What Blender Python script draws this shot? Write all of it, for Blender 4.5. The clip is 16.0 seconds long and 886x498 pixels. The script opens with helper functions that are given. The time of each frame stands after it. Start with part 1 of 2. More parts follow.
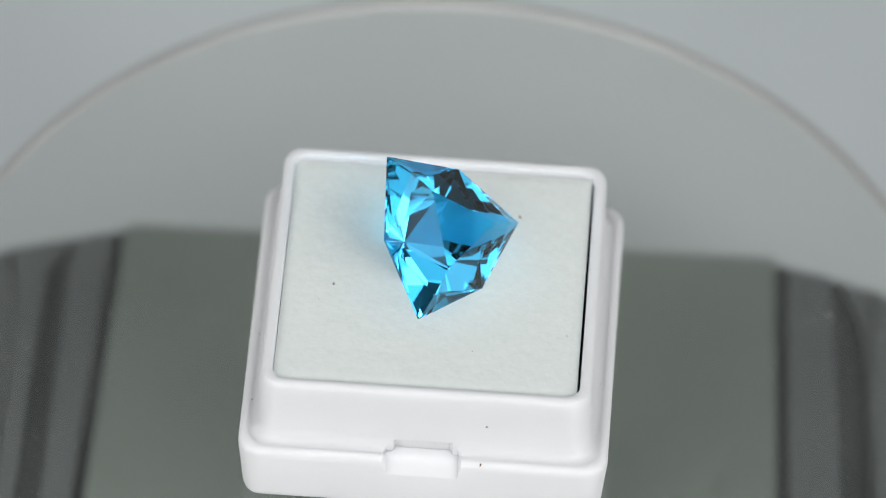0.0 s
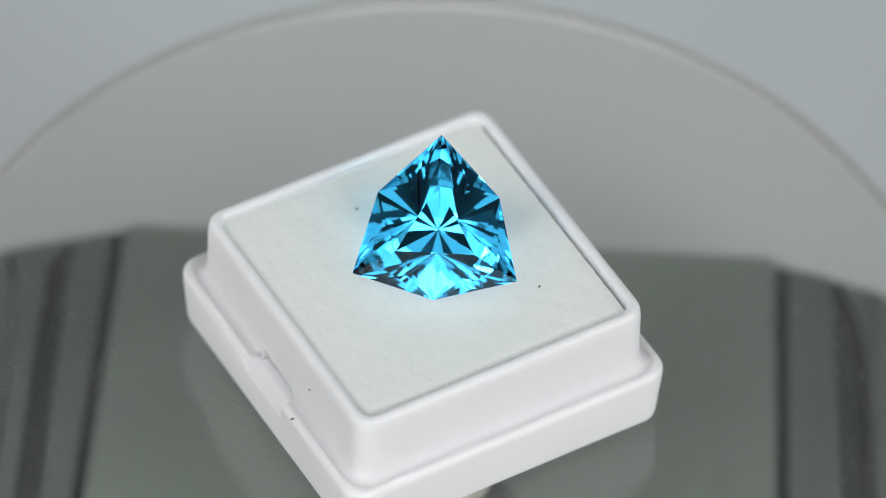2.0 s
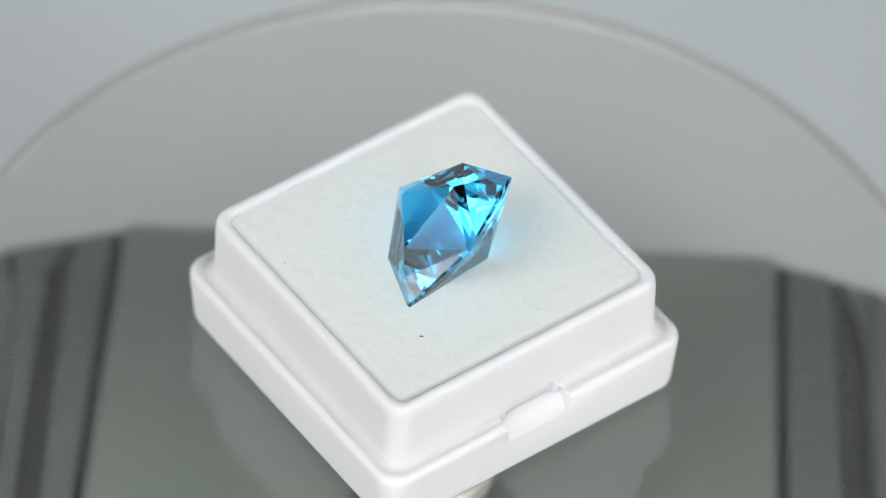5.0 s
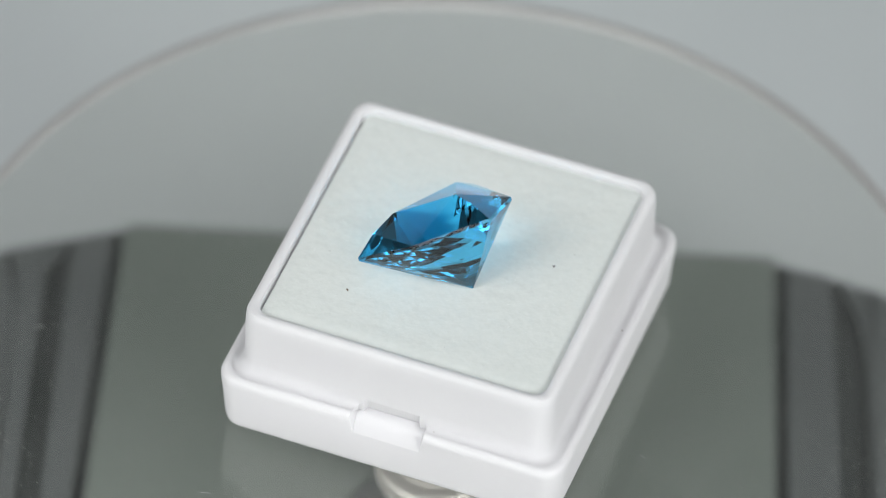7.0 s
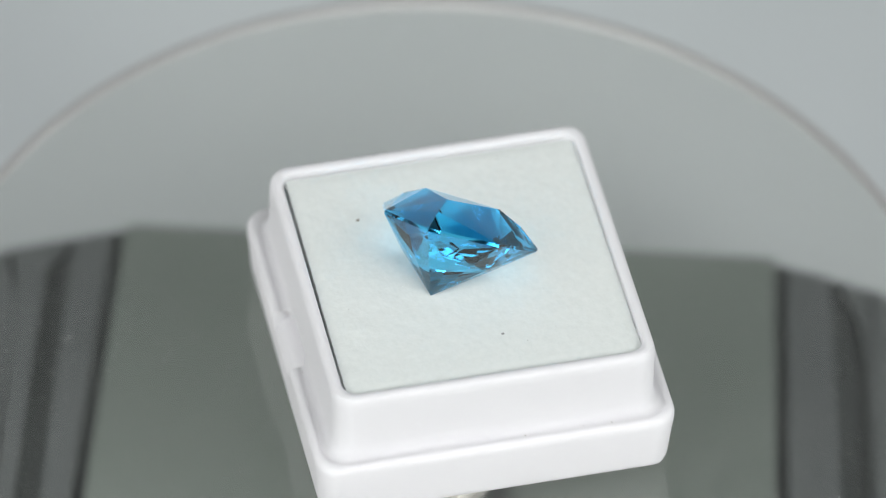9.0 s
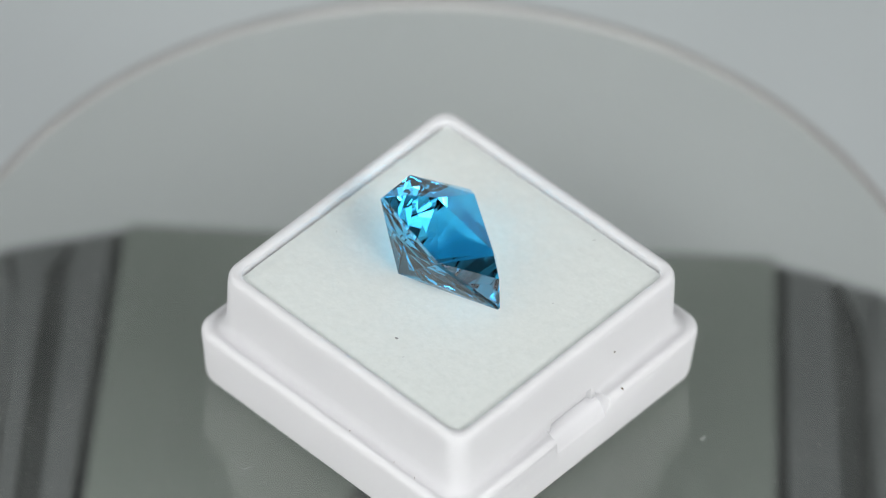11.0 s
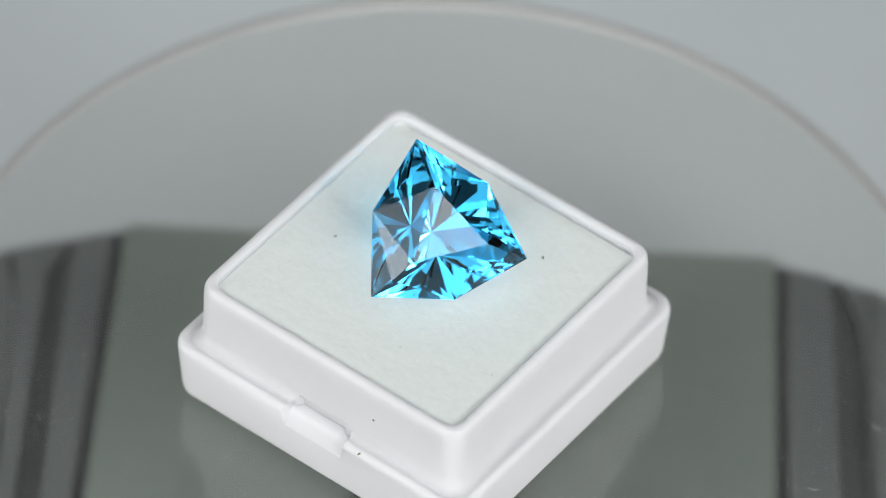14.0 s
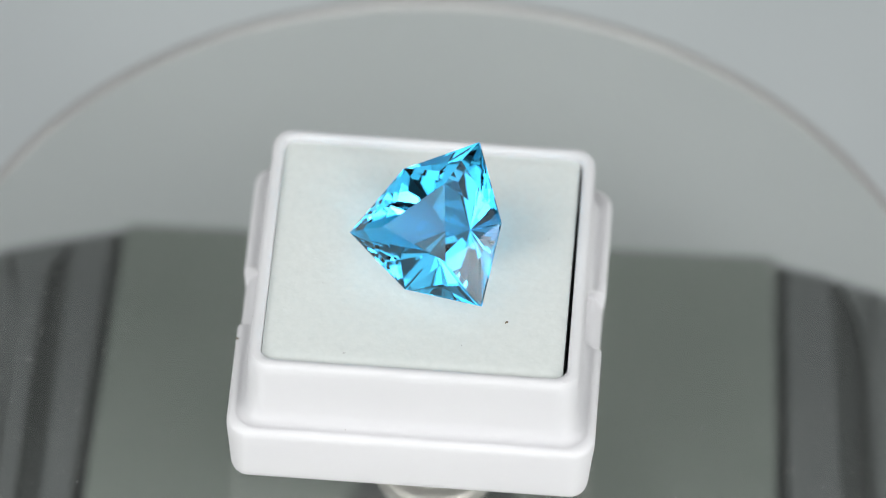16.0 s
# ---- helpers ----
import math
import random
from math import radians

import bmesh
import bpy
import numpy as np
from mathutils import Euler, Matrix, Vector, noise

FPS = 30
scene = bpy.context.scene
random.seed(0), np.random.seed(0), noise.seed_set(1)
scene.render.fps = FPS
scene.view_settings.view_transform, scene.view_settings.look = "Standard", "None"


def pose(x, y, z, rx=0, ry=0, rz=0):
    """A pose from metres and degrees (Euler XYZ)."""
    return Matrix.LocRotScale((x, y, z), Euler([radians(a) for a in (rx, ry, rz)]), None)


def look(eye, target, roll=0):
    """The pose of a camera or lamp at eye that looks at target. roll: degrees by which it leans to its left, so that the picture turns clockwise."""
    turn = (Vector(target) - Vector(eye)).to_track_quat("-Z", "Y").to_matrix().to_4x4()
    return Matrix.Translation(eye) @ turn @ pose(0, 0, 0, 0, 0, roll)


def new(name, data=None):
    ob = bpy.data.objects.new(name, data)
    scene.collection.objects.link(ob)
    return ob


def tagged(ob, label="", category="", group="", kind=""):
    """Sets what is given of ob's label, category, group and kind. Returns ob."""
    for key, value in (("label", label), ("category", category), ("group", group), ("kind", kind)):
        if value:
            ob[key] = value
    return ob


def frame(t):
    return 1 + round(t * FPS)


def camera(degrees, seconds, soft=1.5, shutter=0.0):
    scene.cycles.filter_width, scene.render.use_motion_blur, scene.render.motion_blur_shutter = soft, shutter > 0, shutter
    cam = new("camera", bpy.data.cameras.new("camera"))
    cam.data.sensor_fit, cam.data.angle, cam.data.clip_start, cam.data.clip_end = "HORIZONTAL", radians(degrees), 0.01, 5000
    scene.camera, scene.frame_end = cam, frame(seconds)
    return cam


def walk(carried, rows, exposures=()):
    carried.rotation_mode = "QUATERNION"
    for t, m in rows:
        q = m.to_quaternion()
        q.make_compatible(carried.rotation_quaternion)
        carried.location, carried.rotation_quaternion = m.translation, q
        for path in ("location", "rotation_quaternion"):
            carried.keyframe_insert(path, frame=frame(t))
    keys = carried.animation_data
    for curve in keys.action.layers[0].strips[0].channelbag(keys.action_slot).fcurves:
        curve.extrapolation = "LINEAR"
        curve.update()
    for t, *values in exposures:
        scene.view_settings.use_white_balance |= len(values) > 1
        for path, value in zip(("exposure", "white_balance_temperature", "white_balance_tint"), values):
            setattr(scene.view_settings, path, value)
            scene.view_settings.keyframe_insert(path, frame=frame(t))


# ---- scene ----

MM = 0.001
SPIN = -28.137            # degrees per second of the turning disc, clockwise from above
LONG = 16.0

cam = camera(7.009, LONG, soft=1.0)
EYE = (0.0, -535.46 * MM, 591.45 * MM)
AIM = (0.07 * MM, 0.0, 17.87 * MM)
walk(cam, [(0, look(EYE, AIM, 2.115)), (LONG, look(EYE, AIM, 2.115))],
     exposures=[(0.0, 0.00), (0.5, 0.06), (1.0, 0.10), (1.5, 0.00), (2.0, -0.06), (2.5, -0.08), (3.0, 0.07), (3.5, 0.19), (4.0, 0.19), (5.2, 0.13),
                (6.5, 0.03), (7.0, 0.03), (7.5, 0.00), (8.0, -0.07), (8.5, 0.00), (9.0, 0.13), (10.2, 0.10), (11.5, 0.00), (12.0, -0.05), (12.5, -0.07),
                (13.0, 0.00), (13.5, 0.11), (14.0, 0.03), (14.5, -0.07), (15.0, -0.08), (15.5, -0.03), (16.0, 0.10)])
cam.data.dof.use_dof = True
cam.data.dof.focus_distance = 0.7805
cam.data.dof.aperture_fstop = 13.0


# ---- light: three softboxes, two of them with a bright core, and a small lamp over the bench, in a closed room ----
def softbox(name, eye, aim, w, h, watts, colour):
    lamp = bpy.data.lights.new(name, "AREA")
    lamp.shape, lamp.size, lamp.size_y, lamp.energy, lamp.color = "RECTANGLE", w, h, watts, colour
    ob = new(name, lamp)
    ob.matrix_world = look(eye, aim)
    return ob


def aimed(az, el, d):
    """A place d metres from the gem, az degrees to the right of the camera's side and el degrees up."""
    return (d * math.cos(radians(el)) * math.sin(radians(az)), -d * math.cos(radians(el)) * math.cos(radians(az)), d * math.sin(radians(el)))


for side, name, watts, turn in ((-1, "left", 1.0, 49), (1, "right", 0.88, 45)):
    softbox("softbox_" + name, aimed(50 * side, 32, 1.30), (0, 0, 0.02), 1.16, 1.16, 8.7 * watts, (0.985, 1.0, 0.995))
    softbox("softbox_core_" + name, aimed(turn * side, 38, 1.24), (0, 0, 0.02), 0.42, 0.48, 2.7 * watts, (1.0, 0.99, 0.985))
softbox("lamp_right", aimed(33, 28, 1.05), (0, 0, 0.02), 0.19, 0.19, 1.85, (0.985, 0.99, 0.99))
softbox("softbox_above", aimed(0, 65, 1.25), (0, 0, 0.02), 1.00, 0.46, 1.5, (0.985, 1.0, 0.995))
world = bpy.data.worlds.new("world")
world.use_nodes = True
world.node_tree.nodes["Background"].inputs[0].default_value = (0.5, 0.52, 0.55, 1)
world.node_tree.nodes["Background"].inputs[1].default_value = 0.2
scene.world = world


# ---- materials ----
def material(name):
    m = bpy.data.materials.new(name)
    m.use_nodes = True
    return m, m.node_tree.nodes, m.node_tree.links, m.node_tree.nodes["Principled BSDF"]


def surface(name, low, high, rough, scale, bump=0.0, bump_scale=0.0, metal=0.0, detail=4.0, rough_var=0.06, spec=0.5):
    """Colour mottled between two tones, roughness that wanders, and a fine relief."""
    m, n, l, b = material(name)
    co = n.new("ShaderNodeTexCoord")
    no = n.new("ShaderNodeTexNoise")
    no.inputs["Scale"].default_value, no.inputs["Detail"].default_value = scale, detail
    ramp = n.new("ShaderNodeMix")
    ramp.data_type = "RGBA"
    ramp.inputs[6].default_value, ramp.inputs[7].default_value = (*low, 1), (*high, 1)
    l.new(co.outputs["Object"], no.inputs["Vector"])
    l.new(no.outputs["Fac"], ramp.inputs[0])
    l.new(ramp.outputs[2], b.inputs["Base Color"])
    mp = n.new("ShaderNodeMapRange")
    mp.inputs[3].default_value, mp.inputs[4].default_value = rough - rough_var, rough + rough_var
    l.new(no.outputs["Fac"], mp.inputs[0])
    l.new(mp.outputs[0], b.inputs["Roughness"])
    b.inputs["Metallic"].default_value = metal
    b.inputs["Specular IOR Level"].default_value = spec
    if bump:
        fine = n.new("ShaderNodeTexNoise")
        fine.inputs["Scale"].default_value, fine.inputs["Detail"].default_value = bump_scale, 5.0
        bp = n.new("ShaderNodeBump")
        bp.inputs["Strength"].default_value, bp.inputs["Distance"].default_value = bump, 0.0002
        l.new(co.outputs["Object"], fine.inputs["Vector"])
        l.new(fine.outputs["Fac"], bp.inputs["Height"])
        l.new(bp.outputs[0], b.inputs["Normal"])
    return m


PLASTIC = surface("white_plastic", (0.738, 0.735, 0.756), (0.778, 0.775, 0.794), 0.58, 90, 0.08, 900, spec=0.28)
sss = PLASTIC.node_tree.nodes["Principled BSDF"].inputs
sss["Subsurface Weight"].default_value, sss["Subsurface Scale"].default_value = 0.7, 0.0028
sss["Subsurface Radius"].default_value = (1.0, 1.0, 1.0)
FOAM = surface("white_foam", (0.69, 0.73, 0.71), (0.785, 0.82, 0.80), 0.95, 1500, 0.32, 1200, detail=6, rough_var=0.02, spec=0.1)
PAPER = surface("grey_paper", (0.424, 0.457, 0.466), (0.454, 0.487, 0.496), 0.9, 14, 0.1, 500, spec=0.2)
PANEL = surface("green_grey_plastic", (0.144, 0.165, 0.152), (0.165, 0.188, 0.174), 0.5, 60, 0.03, 900)
RIB = surface("dark_grey_plastic", (0.090, 0.099, 0.100), (0.108, 0.117, 0.118), 0.45, 60, 0.03, 900)
BODY = surface("black_plastic", (0.044, 0.050, 0.048), (0.056, 0.063, 0.061), 0.5, 60, 0.2, 1500)
METAL = surface("satin_steel", (0.46, 0.445, 0.42), (0.54, 0.525, 0.50), 0.5, 300, metal=0.45)
WALL = surface("grey_wall_paint", (0.30, 0.305, 0.31), (0.36, 0.365, 0.37), 0.9, 3)
CEILING = surface("white_ceiling_paint", (0.60, 0.61, 0.62), (0.66, 0.67, 0.68), 0.9, 3)
SPECK = surface("brown_grit", (0.10, 0.07, 0.04), (0.22, 0.16, 0.10), 0.8, 900)
LINT = surface("grey_lint", (0.22, 0.22, 0.22), (0.32, 0.32, 0.33), 0.9, 900)
DUST = surface("pale_dust", (0.40, 0.42, 0.41), (0.62, 0.63, 0.62), 0.9, 900)


def clear_acrylic(name, tone, rough):
    m, n, l, b = material(name)
    n.remove(b)
    g = n.new("ShaderNodeBsdfGlass")
    g.inputs["Color"].default_value = (*tone, 1)
    g.inputs["Roughness"].default_value = rough
    g.inputs["IOR"].default_value = 1.49
    # a thin uneven film of dust on both faces
    co, coarse, fine, much, dust, mix = (n.new("ShaderNode" + k) for k in ("TexCoord", "TexNoise", "TexNoise", "Math", "BsdfDiffuse", "MixShader"))
    dust.inputs["Color"].default_value = (0.72, 0.74, 0.73, 1)
    coarse.inputs["Scale"].default_value, coarse.inputs["Detail"].default_value = 70, 3
    fine.inputs["Scale"].default_value, fine.inputs["Detail"].default_value = 900, 6
    for node in (coarse, fine):
        l.new(co.outputs["Object"], node.inputs["Vector"])
    much.operation = "MULTIPLY"
    l.new(coarse.outputs["Fac"], much.inputs[0])
    l.new(fine.outputs["Fac"], much.inputs[1])
    thin = n.new("ShaderNodeMath")
    thin.operation = "MULTIPLY"
    thin.inputs[1].default_value = 0.04
    l.new(much.outputs[0], thin.inputs[0])
    l.new(thin.outputs[0], mix.inputs[0])
    l.new(g.outputs[0], mix.inputs[1])
    l.new(dust.outputs[0], mix.inputs[2])
    l.new(mix.outputs[0], n["Material Output"].inputs[0])
    return m


ACRYLIC = clear_acrylic("clear_acrylic", (0.977, 0.980, 0.966), 0.0)
EDGE = surface("sawn_acrylic_edge", (0.34, 0.34, 0.34), (0.39, 0.39, 0.39), 0.7, 120)


def topaz():
    m, n, l, b = material("blue_topaz")
    n.remove(b)
    re, gl, mix, fr = (n.new("ShaderNode" + k) for k in ("BsdfRefraction", "BsdfGlossy", "MixShader", "Fresnel"))
    re.inputs["Color"].default_value = (0.262, 0.762, 0.968, 1)
    re.inputs["Roughness"].default_value, re.inputs["IOR"].default_value = 0.0, 1.62
    gl.inputs["Color"].default_value = (0.88, 0.95, 0.99, 1)
    gl.inputs["Roughness"].default_value = 0.0
    fr.inputs["IOR"].default_value = 1.62
    l.new(fr.outputs[0], mix.inputs[0])
    l.new(re.outputs[0], mix.inputs[1])
    l.new(gl.outputs[0], mix.inputs[2])
    l.new(mix.outputs[0], n["Material Output"].inputs[0])
    return m


TOPAZ = topaz()


# ---- building helpers ----
def mesh_of(name, bm, mat, smooth=False):
    bmesh.ops.recalc_face_normals(bm, faces=bm.faces)
    me = bpy.data.meshes.new(name)
    bm.to_mesh(me)
    bm.free()
    me.materials.append(mat)
    if smooth:
        for p in me.polygons:
            p.use_smooth = True
        me.set_sharp_from_angle(angle=radians(38))
    return me


def part(name, bm, mat, parent, label="", smooth=False):
    ob = new(name, mesh_of(name, bm, mat, smooth))
    ob.parent = parent
    return tagged(ob, label) if label else ob


def rounded(a, b, r, steps=8, marks=()):
    """A rounded rectangle's outline in metres, counter-clockwise, with extra points at x in marks on the two long sides."""
    r = max(r, 0.00005)
    pts = []
    for k, (sx, sy) in enumerate(((1, 1), (-1, 1), (-1, -1), (1, -1))):
        for i in range(steps + 1):
            an = radians(90 * (k + i / steps))
            pts.append((sx * (a - r) + r * math.cos(an), sy * (b - r) + r * math.sin(an)))
        if k == 0:
            pts += [(x, b) for x in sorted(marks, reverse=True)]
        if k == 2:
            pts += [(x, -b) for x in sorted(marks)]
    return pts


def loft(rings, close_first=False, close_last=False):
    bm = bmesh.new()
    loops = [[bm.verts.new(p) for p in ring] for ring in rings]
    for lo, hi in zip(loops, loops[1:]):
        for i in range(len(lo)):
            j = (i + 1) % len(lo)
            bm.faces.new((lo[i], lo[j], hi[j], hi[i]))
    if close_first:
        bm.faces.new(loops[0][::-1])
    if close_last:
        bm.faces.new(loops[-1])
    return bm


def block(x0, x1, y0, y1, z0, z1, bevel=0.0, segments=3):
    bm = bmesh.new()
    bmesh.ops.create_cube(bm, size=1)
    for v in bm.verts:
        v.co = ((x0 + x1) / 2 + v.co.x * (x1 - x0), (y0 + y1) / 2 + v.co.y * (y1 - y0), (z0 + z1) / 2 + v.co.z * (z1 - z0))
    if bevel:
        bmesh.ops.bevel(bm, geom=bm.edges[:], offset=bevel, segments=segments, profile=0.5, affect="EDGES")
    return bm


def prism(outline, z0, z1, bevel):
    bm = bmesh.new()
    lo = [bm.verts.new((x, y, z0)) for x, y in outline]
    hi = [bm.verts.new((x, y, z1)) for x, y in outline]
    bm.faces.new(lo[::-1])
    top = bm.faces.new(hi)
    for i in range(len(lo)):
        j = (i + 1) % len(lo)
        bm.faces.new((lo[i], lo[j], hi[j], hi[i]))
    bmesh.ops.bevel(bm, geom=list(top.edges), offset=bevel, segments=4, profile=0.5, affect="EDGES")
    return bm


def turned(profile, steps=96):
    """A solid turned round z from (radius, height) pairs."""
    rings = [[(r * math.cos(2 * math.pi * i / steps), r * math.sin(2 * math.pi * i / steps), z) for i in range(steps)] for r, z in profile]
    return loft(rings, True, True)


# ---- the room and the bench ----
def room():
    floor = new("floor", mesh_of("floor", block(-2, 2, -2, 2, -0.90, -0.80), WALL))
    tagged(floor, "plain grey studio floor", "floor", kind="structure")
    ceiling = new("ceiling", mesh_of("ceiling", block(-2, 2, -2, 2, 1.70, 1.80), CEILING))
    tagged(ceiling, "plain white ceiling", "ceiling", kind="structure")
    for name, box in (("wall_north", (-2, 2, 2, 2.1)), ("wall_south", (-2, 2, -2.1, -2)), ("wall_east", (2, 2.1, -2, 2)), ("wall_west", (-2.1, -2, -2, 2))):
        wall = new(name, mesh_of(name, block(*box, -0.80, 1.70), WALL))
        tagged(wall, "plain grey painted wall", "wall", kind="structure")
    table = new("table")
    tagged(table, "plain work table under a sheet of grey paper", "table")
    part("tabletop", block(-0.70, 0.70, -0.40, 0.60, -0.105, -0.0705, 0.003), RIB, table)
    for x in (-0.64, 0.64):
        for y in (-0.34, 0.54):
            part("leg", block(x - 0.03, x + 0.03, y - 0.03, y + 0.03, -0.80, -0.106, 0.004), RIB, table)
    # the paper lies flat and sweeps up at the back
    rows = [(-0.35, -0.070), (0.28, -0.070)]
    rows += [(0.28 + 0.25 * math.sin(radians(a)), -0.070 + 0.25 * (1 - math.cos(radians(a)))) for a in range(6, 91, 6)]
    rows += [(0.53, 0.30)]
    bm = bmesh.new()
    top = [[bm.verts.new((x, y, z)) for x in (-0.60, 0.60)] for y, z in rows]
    for (a, b), (c, d) in zip(top, top[1:]):
        bm.faces.new((a, b, d, c))
    paper = new("paper_backdrop", mesh_of("paper_backdrop", bm, PAPER, True))
    thick = paper.modifiers.new("thick", "SOLIDIFY")
    thick.thickness, thick.offset = 0.0004, -1
    tagged(paper, "smooth pale grey paper sweep behind the turntable", "backdrop", kind="structure")


room()


# ---- turntable: a dark motor base that stands still, a clear disc that turns ----
def turntable_base():
    base = new("motor_base")
    base.location = (0, 9.4 * MM, -10 * MM)
    tagged(base, "dark grey plastic turntable base with ribbed sides", "motor base")
    out = [(-38.2, 38.2), (-51, 34.6), (-58, 30), (-64, 18), (-66, -20), (-52, -66), (52, -66), (66, -20), (64, 18), (58, 28.5), (51.3, 32.8), (39.8, 36.6)]
    part("body", prism([(x * MM, y * MM) for x, y in out], -60 * MM, -22 * MM, 1.5 * MM), BODY, base, "dark grey-green plastic housing")
    part("panel", prism([(x * MM, y * MM) for x, y in ((-37.2, 37.0), (-43.2, -62), (39.1, -62), (39.1, 35.4))], -22.3 * MM, -20 * MM, 0.5 * MM), PANEL, base, "matt green-grey top panel")
    ribs = (((-38.5, 35.8), (-44.6, -60), (-47.6, -58), (-44.6, -5), (-43.4, 33.0), (-43.2, 34.6)),
            ((-43.5, 34.4), (-43.6, 33.2), (-46.6, 29.6), (-47.7, -5), (-49.4, -58), (-51.4, -56), (-49.6, 6), (-48.9, 24), (-50.5, 32.4)),
            ((-50.8, 32.2), (-49.3, 24), (-50.0, 6), (-51.8, -54), (-62.5, -20), (-61, 17), (-57, 29)),
            ((40.4, 34.2), (45.3, 33), (45.8, 31.5), (46.6, -5), (46.6, -58), (40.4, -60)),
            ((46.0, 32.6), (50.2, 31), (50.2, 20), (50.2, -56), (49.8, -56), (49.7, 20), (49.0, 26), (48.0, 29.6), (46.4, 32)),
            ((50.4, 30.8), (57, 26.8), (61, 17), (62.5, -20), (53, -54), (50.5, 0), (50.4, 18)))
    for r in ribs:
        part("rib", prism([(x * MM, y * MM) for x, y in r], -22.3 * MM, -20.4 * MM, 0.5 * MM), RIB, base)
    ring = turned([(10.8 * MM, -20.2 * MM), (10.8 * MM, -19.7 * MM), (10.5 * MM, -19.5 * MM), (7.2 * MM, -19.5 * MM), (7.2 * MM, -20.2 * MM)])
    bmesh.ops.translate(ring, verts=ring.verts, vec=(0, -9.4 * MM, 0))
    part("collar", ring, BODY, base, "black ring round the spindle")
    return base


def turntable_disc():
    disc = new("turntable_disc")
    tagged(disc, "clear acrylic turntable disc on a short spindle", "turntable disc")
    part("plate", turned([(56.6 * MM, -2.7 * MM), (56.6 * MM, -0.8 * MM)], 192), ACRYLIC, disc, "clear dusty acrylic plate").visible_shadow = False
    ring = [(56.4, -2.66), (57.25, -2.6), (57.25, -0.9), (56.4, -0.77)]
    rings = [[(r * MM * math.cos(2 * math.pi * i / 192), r * MM * math.sin(2 * math.pi * i / 192), z * MM) for i in range(192)] for r, z in ring + ring[:1]]
    part("edge", loft(rings), EDGE, disc, "matt sawn rim of the plate", True)
    part("spindle", turned([(3.0 * MM, -31.5 * MM), (3.0 * MM, -2.75 * MM)], 48), BODY, disc, "dark spindle")
    part("hub", turned([(6.4 * MM, -19.6 * MM), (6.7 * MM, -19.3 * MM), (6.7 * MM, -17.4 * MM), (6.3 * MM, -17.0 * MM), (5.3 * MM, -17.0 * MM), (5.0 * MM, -17.3 * MM), (4.4 * MM, -17.3 * MM), (4.2 * MM, -17.05 * MM), (3.1 * MM, -17.05 * MM)], 64), METAL, disc, "round steel hub")
    return disc


def flecks(name, places, mat, parent):
    """Tiny uneven chips, joined: too small to pick apart."""
    bm = bmesh.new()
    bmesh.ops.create_icosphere(bm, subdivisions=1, radius=1)
    bm.verts.index_update()
    chip, faces = [tuple(v.co) for v in bm.verts], [tuple(v.index for v in f.verts) for f in bm.faces]
    bm.free()
    verts, tris = [], []
    for x, y, z, size in places:
        sx, sy, turn = random.uniform(0.5, 1.9), random.uniform(0.4, 1.0), random.uniform(0, 6.3)
        c, s = math.cos(turn) * size * MM, math.sin(turn) * size * MM
        tris += [tuple(len(verts) + k for k in f) for f in faces]
        verts += [(x * MM + c * p * sx - s * q * sy, y * MM + s * p * sx + c * q * sy, z * MM + h * 0.5 * size * MM) for p, q, h in chip]
    me = bpy.data.meshes.new(name)
    me.from_pydata(verts, [], tris)
    me.materials.append(mat)
    ob = new(name, me)
    ob.parent = parent
    return tagged(ob, kind="stuff")


BASE = turntable_base()
DISC = turntable_disc()
grains = []
for i in range(14000):
    r, a = 56 * math.sqrt(random.random()), random.uniform(0, 2 * math.pi)
    clump = noise.noise((r * math.cos(a) * 0.11, r * math.sin(a) * 0.11, 3.0))
    if clump + random.uniform(-0.45, 0.45) > 0.0:
        grains.append((r * math.cos(a), r * math.sin(a), -0.78, random.choice((0.03, 0.035, 0.04, 0.04, 0.045, 0.05, 0.06, 0.08))))
flecks("dust", grains, DUST, DISC)


def hairs(count):
    """Short curled fibres lying on the disc."""
    bm = bmesh.new()
    for i in range(count):
        r, a = random.uniform(24, 54), random.uniform(0, 2 * math.pi)
        x, y, turn, bend = r * math.cos(a), r * math.sin(a), random.uniform(0, 6.3), random.uniform(-0.5, 0.5)
        step, wide = random.uniform(0.06, 0.2), 0.025
        pairs = []
        for k in range(8):
            nx, ny = -math.sin(turn) * wide, math.cos(turn) * wide
            pairs.append([bm.verts.new(((x + s * nx) * MM, (y + s * ny) * MM, h * MM)) for s, h in ((-1, -0.795), (0, -0.75), (1, -0.795))])
            x, y, turn = x + math.cos(turn) * step, y + math.sin(turn) * step, turn + bend
        for p, q in zip(pairs, pairs[1:]):
            for k in (0, 1):
                bm.faces.new((p[k], p[k + 1], q[k + 1], q[k]))
    return bm


tagged(part("fibres", hairs(24), DUST, DISC), kind="stuff")


# ---- the gem box ----
BOX_AT = pose(-0.61 * MM, -1.96 * MM, -0.8 * MM, 0, 0, -2.29)


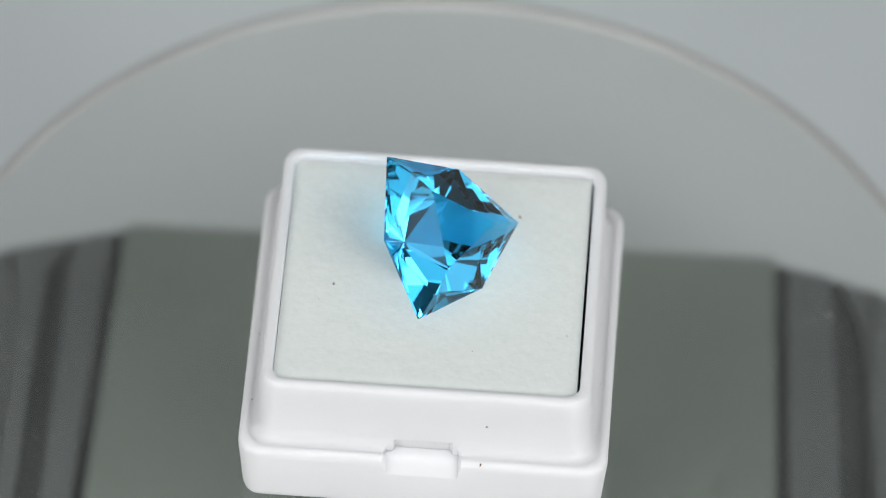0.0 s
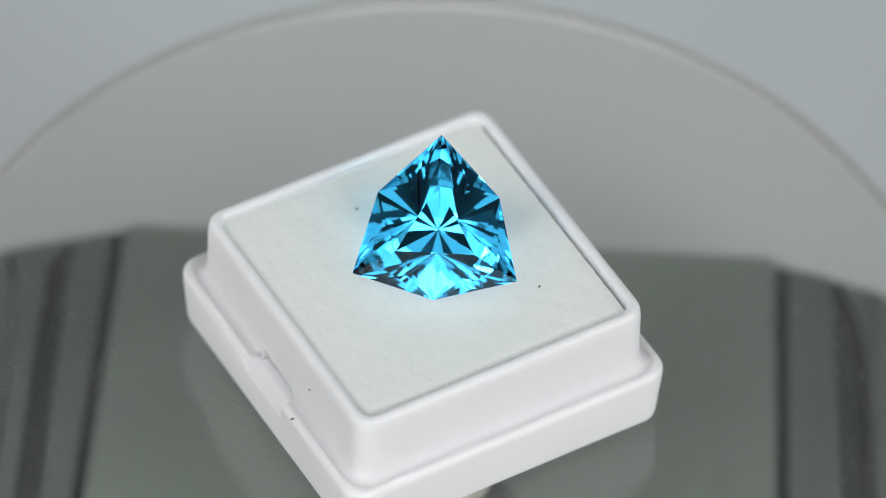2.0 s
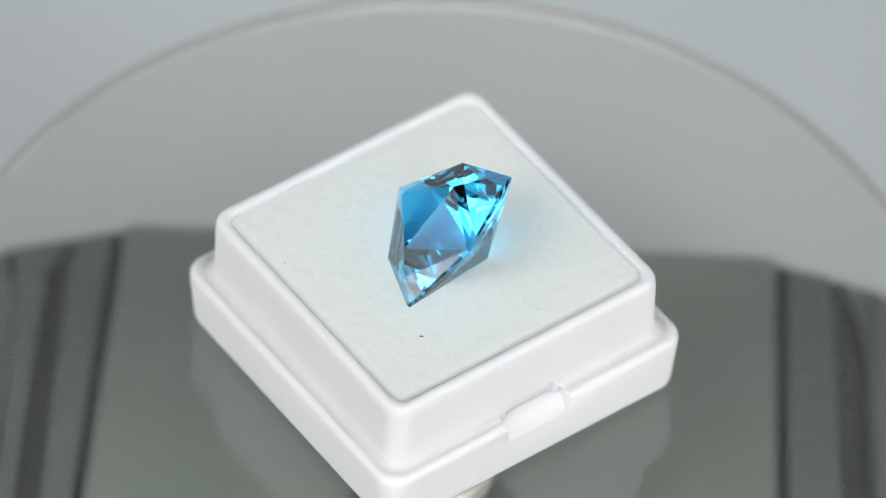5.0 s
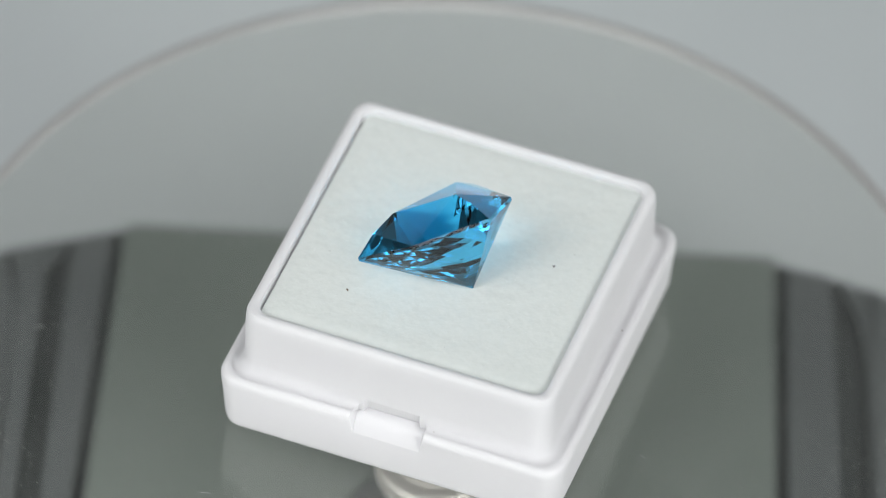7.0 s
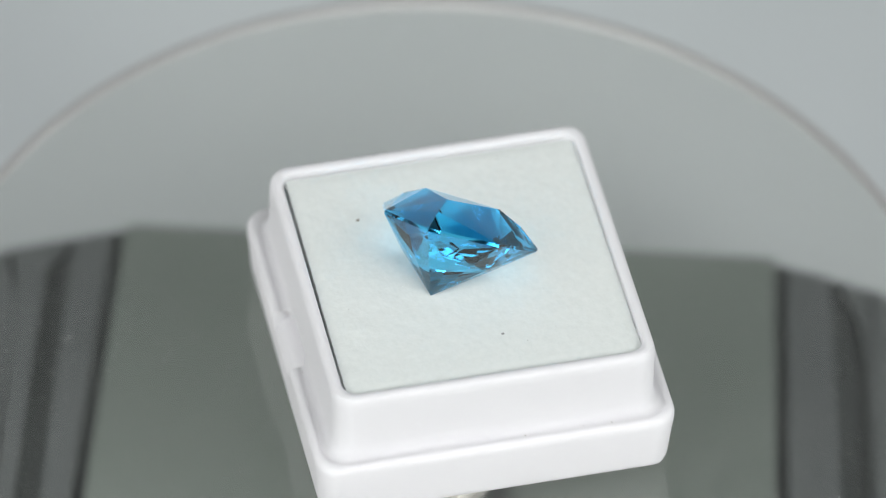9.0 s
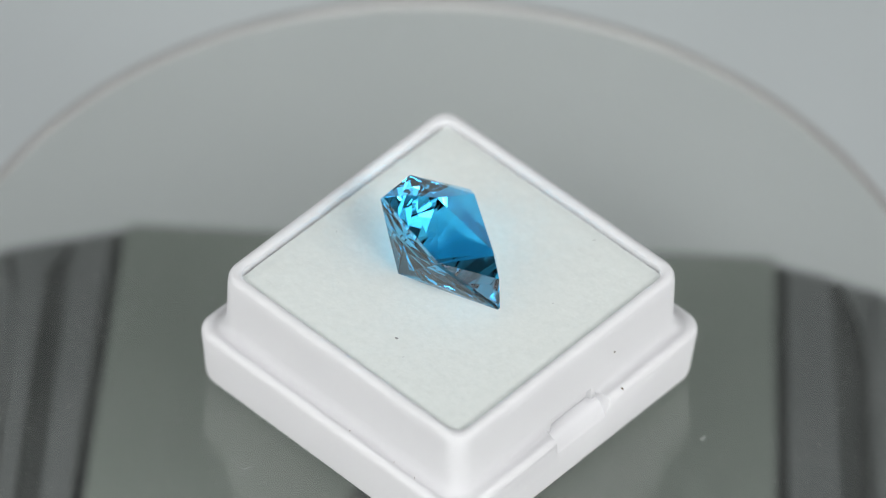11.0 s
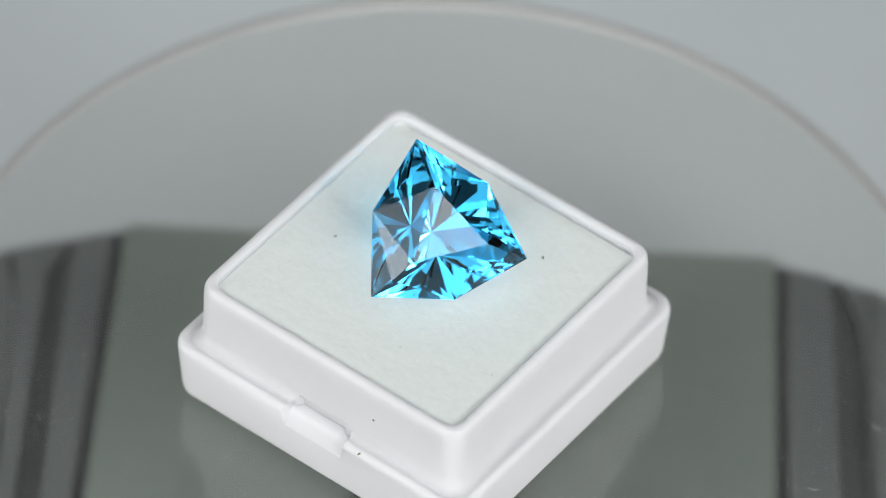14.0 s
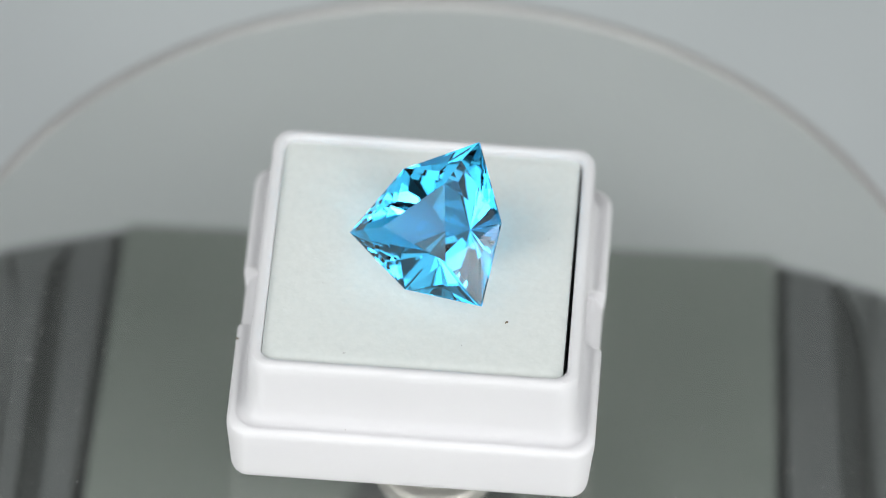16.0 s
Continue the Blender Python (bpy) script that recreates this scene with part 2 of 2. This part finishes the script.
def gem_box():
    box = new("gem_box")
    tagged(box, "white plastic gem display box base, lid taken off", "gem box")
    marks = [m * MM for m in (-4.25, -3.85, -3.25, -2.95, 2.95, 3.25, 3.85, 4.25)]
    A, R = 20.0, 2.6

    def ring(inset, z, r=None):
        r = (R - inset) if r is None else r
        return [(x, y, z * MM) for x, y in rounded((A - inset) * MM, (A - inset) * MM, max(r, 0.3) * MM, 8, marks)]

    # lower tray: foot, flared side, rolled edge, ledge
    prof = [(2.6, 0.0), (1.9, 0.0), (1.25, 0.22), (0.78, 0.75), (0.55, 1.5), (0.30, 4.6), (0.05, 7.3), (0.06, 7.8), (0.12, 8.1), (0.26, 8.3), (0.48, 8.42), (0.8, 8.45), (1.3, 8.46), (1.8, 8.46), (2.3, 8.47), (2.9, 8.48)]
    rings = [ring(i, z) for i, z in prof]
    # the latch notches, cut into the front and back edge
    for k, (i, z) in enumerate(prof):
        for n, (x, y, zz) in enumerate(rings[k]):
            if abs(x) < 4.0 * MM and abs(abs(y) - (A - i) * MM) < 1e-6 and z > 5.0:
                rings[k][n] = (x, math.copysign((A - max(i, 0.28)) * MM, y), (5.5 + (z - 5.0) * 0.1 + 2.1 * max(0, min(i, 1.1) - 0.3) + 0.3 * max(0, i - 1.1)) * MM)
    part("tray", loft(rings, True, False), PLASTIC, box, smooth=True)
    # upper wall with a rolled rim, hollow inside; a shallow pocket over each notch takes the lid's latch
    prof = [(0.9, 8.445), (1.25, 8.47), (1.55, 8.56), (1.78, 8.83), (1.94, 9.25), (2.03, 9.6), (2.08, 9.9), (2.11, 10.3), (2.16, 15.5), (2.22, 16.35), (2.36, 16.74), (2.60, 16.93), (2.90, 16.97), (3.22, 16.93), (3.44, 16.76), (3.50, 16.4), (3.50, 2.0)]
    rings = [ring(i, z, 2.2 if i < 2.5 else 1.6) for i, z in prof]
    for k, (i, z) in enumerate(prof[:7]):
        for n, (x, y, zz) in enumerate(rings[k]):
            if abs(x) < 4.0 * MM and abs(abs(y) - (A - i) * MM) < 1e-6:
                deep = 2.5 if abs(x) < 3.1 * MM and z < 9.5 else max(i, 1.98)
                rings[k][n] = (x, math.copysign((A - deep) * MM, y), 6.4 * MM if k == 0 else zz)
    part("wall", loft(rings, False, True), PLASTIC, box, smooth=True)
    nub = turned([(0.8 * MM, -0.3 * MM), (0.8 * MM, 0.005 * MM), (0.6 * MM, 0.03 * MM), (0.3 * MM, 0.03 * MM)], 24)
    bmesh.ops.transform(nub, matrix=Matrix.Translation((19.55 * MM, 0, 3.4 * MM)) @ Matrix.Rotation(radians(92), 4, "Y"), verts=nub.verts)
    part("mould_mark", nub, PLASTIC, box, smooth=True)
    flecks("grit", [(6.35, -19.75, 8.40, 0.24), (-12, -17.4, 8.5, 0.06), (9.2, -17.3, 12, 0.06), (17.4, 6, 8.5, 0.06), (-18.9, -3, 8.5, 0.07), (-18.8, -9.5, 8.5, 0.07), (-18.9, -12.6, 8.5, 0.08),
                     (-18.3, -16.4, 8.5, 0.06), (6.8, -17.98, 12.6, 0.09), (-5.1, 18.6, 8.5, 0.06), (3.3, 18.4, 7.6, 0.08), (18.6, -7, 8.5, 0.06)], SPECK, box)
    return box


def foam_pad():
    pad = new("foam_pad")
    tagged(pad, "white foam pad filling the gem box", "foam pad")
    bm = bmesh.new()
    n = 80
    x0, x1, y0, y1 = -16.44, 16.2, -16.44, 16.16
    grid = {}
    for i in range(n + 1):
        for j in range(n + 1):
            x, y = x0 + (x1 - x0) * i / n, y0 + (y1 - 0.12 * i / n - y0) * j / n
            e = min(i, n - i, j, n - j)
            z = 16.36 + 0.05 * noise.noise((x * 0.5, y * 0.5, 0)) - 0.22 * math.exp(-(min(x - x0, x1 - x, y - y0, y1 - y) / 0.7) ** 2)
            wob = 0.06 * noise.noise((x * 1.3, y * 1.3, 7)) if e == 0 else 0
            grid[i, j] = bm.verts.new(((x + wob) * MM, (y + wob) * MM, z * MM))
    for i in range(n):
        for j in range(n):
            bm.faces.new((grid[i, j], grid[i + 1, j], grid[i + 1, j + 1], grid[i, j + 1]))
    rim = [grid[i, 0] for i in range(n)] + [grid[n, j] for j in range(n)] + [grid[i, n] for i in range(n, 0, -1)] + [grid[0, j] for j in range(n, 0, -1)]
    low = [bm.verts.new((v.co.x, v.co.y, 2.05 * MM)) for v in rim]
    for i in range(len(rim)):
        j = (i + 1) % len(rim)
        bm.faces.new((low[i], low[j], rim[j], rim[i]))
    bm.faces.new(low[::-1])
    part("pad", bm, FOAM, pad, "fine-pored white foam", smooth=True)
    crumbs = [(random.uniform(x0 + 0.6, x1 - 0.6), random.uniform(y0 + 0.6, y1 - 0.6), 16.42, random.choice((0.03, 0.04, 0.05, 0.08))) for i in range(420)]
    flecks("crumbs", crumbs, FOAM, pad)
    home = BOX_AT.inverted()
    for x, y, mat, size in ((-11.64, -3.65, LINT, 0.13), (13.76, -10.09, LINT, 0.09), (8.35, 7.25, SPECK, 0.15), (-4.2, 11.6, LINT, 0.06), (-13.2, -6.0, LINT, 0.06), (3.6, -12.8, LINT, 0.05), (12.0, 2.5, LINT, 0.06)):
        p = home @ Vector((x * MM, y * MM, 0))
        flecks("speck", [(p.x / MM, p.y / MM, 16.44, size), (p.x / MM + size, p.y / MM - size * 0.7, 16.43, size * 0.6)], mat, pad)
    return pad


BOX = gem_box()
PAD = foam_pad()


# ---- the topaz: three long tips, three blunt corners, three-cornered table ----
GEM_AT = Matrix(((-0.5934, -0.5810, 0.5571, -0.144 * MM), (0.4120, -0.8138, -0.4099, -0.684 * MM),
                 (0.6915, -0.0137, 0.7222, 21.14 * MM), (0, 0, 0, 1)))


SPLIT, BULGE, LEAN, KNEE, DOME, BEND = 0.575, 0.333, 0.474, 0.34, 0.10, 0.04


def gem():
    stone = new("topaz_gem")
    tagged(stone, "faceted sky-blue topaz with three points, tilted on white foam", "gemstone")

    def at(r, a, z):
        return Vector((r * MM * math.cos(radians(a)), r * MM * math.sin(radians(a)), z * MM))

    def facets(name, faces, clear):
        bm = bmesh.new()
        for f in faces:
            n = (f[1] - f[0]).cross(f[2] - f[0])
            f = f if n.dot(sum(f, Vector()) / len(f)) > 0 else f[::-1]
            bm.faces.new([bm.verts.new(p) for p in f])
        bmesh.ops.remove_doubles(bm, verts=bm.verts, dist=1e-7)
        me = bpy.data.meshes.new(name)
        bm.to_mesh(me)
        bm.free()
        me.materials.append(TOPAZ)
        ob = new(name, me)
        ob.parent = stone
        ob.visible_shadow = not clear      # clear stone: light goes on to the foam below

    up = [at(10.28 if k % 2 == 0 else 7.59, 60 * k, 0.18) for k in range(6)]
    down = [p - Vector((0, 0, 0.36 * MM)) for p in up]
    table = [at(4.92, 120 * k, 3.29) for k in range(3)]
    culet = at(0, 0, -7.62)
    crown, girdle, pavilion, breaks = [table], [], [], []
    for k in range(3):
        tip, a, b, t = up[2 * k], up[(2 * k + 1) % 6], up[(2 * k - 1) % 6], table[k]
        # the ridge from tip to table has a knee halfway
        ridge = t - tip
        lift = ridge.cross(Vector((-ridge.y, ridge.x, 0))).normalized()
        knee = tip.lerp(t, 0.495) + lift * math.copysign(KNEE * MM, lift.z)
        for s in (a, b):
            crown += [[tip, s, knee], [knee, s, t]]
        crown.append([a, table[(k + 1) % 3], t])
    for k in range(6):
        j = (k + 1) % 6
        girdle.append([down[k], down[j], up[j], up[k]])
        # two long facets to the culet and a third along the girdle
        tip, blunt = (down[k], down[j]) if k % 2 == 0 else (down[j], down[k])
        mid = tip.lerp(blunt, LEAN)
        out = (down[j] - down[k]).cross(culet - mid).normalized()
        out = out if out.dot(mid) > 0 else -out
        split = culet.lerp(mid, SPLIT) + out * BULGE * MM
        # the long ridge to each tip is bent a trifle at half its length
        low = tip - culet
        bend = Vector((tip.x, tip.y, 0))
        bend = (bend - low * bend.dot(low) / low.length_squared).normalized()
        half = culet.lerp(tip, 0.5) + bend * BEND * MM
        pavilion += [[half, split, culet], [split, blunt, culet]]
        breaks.append([tip, split, half])
        # the facets along the girdle are slightly domed
        dome = (tip + blunt + split) / 3 + out * DOME * MM
        breaks += [[tip, blunt, dome], [blunt, split, dome], [split, tip, dome]]
    facets("crown", crown, True)
    facets("girdle", girdle, True)
    facets("pavilion", pavilion, False)
    facets("lower_girdle", breaks, True)
    return stone


GEM = gem()


# ---- all that turns with the disc ----
def motions():
    times = [k * 0.5 for k in range(int(LONG * 2) + 1)]
    for thing, at in ((DISC, Matrix.Identity(4)), (BOX, BOX_AT), (PAD, BOX_AT), (GEM, GEM_AT)):
        walk(thing, [(t, pose(0, 0, 0, 0, 0, SPIN * t) @ at) for t in times])


motions()
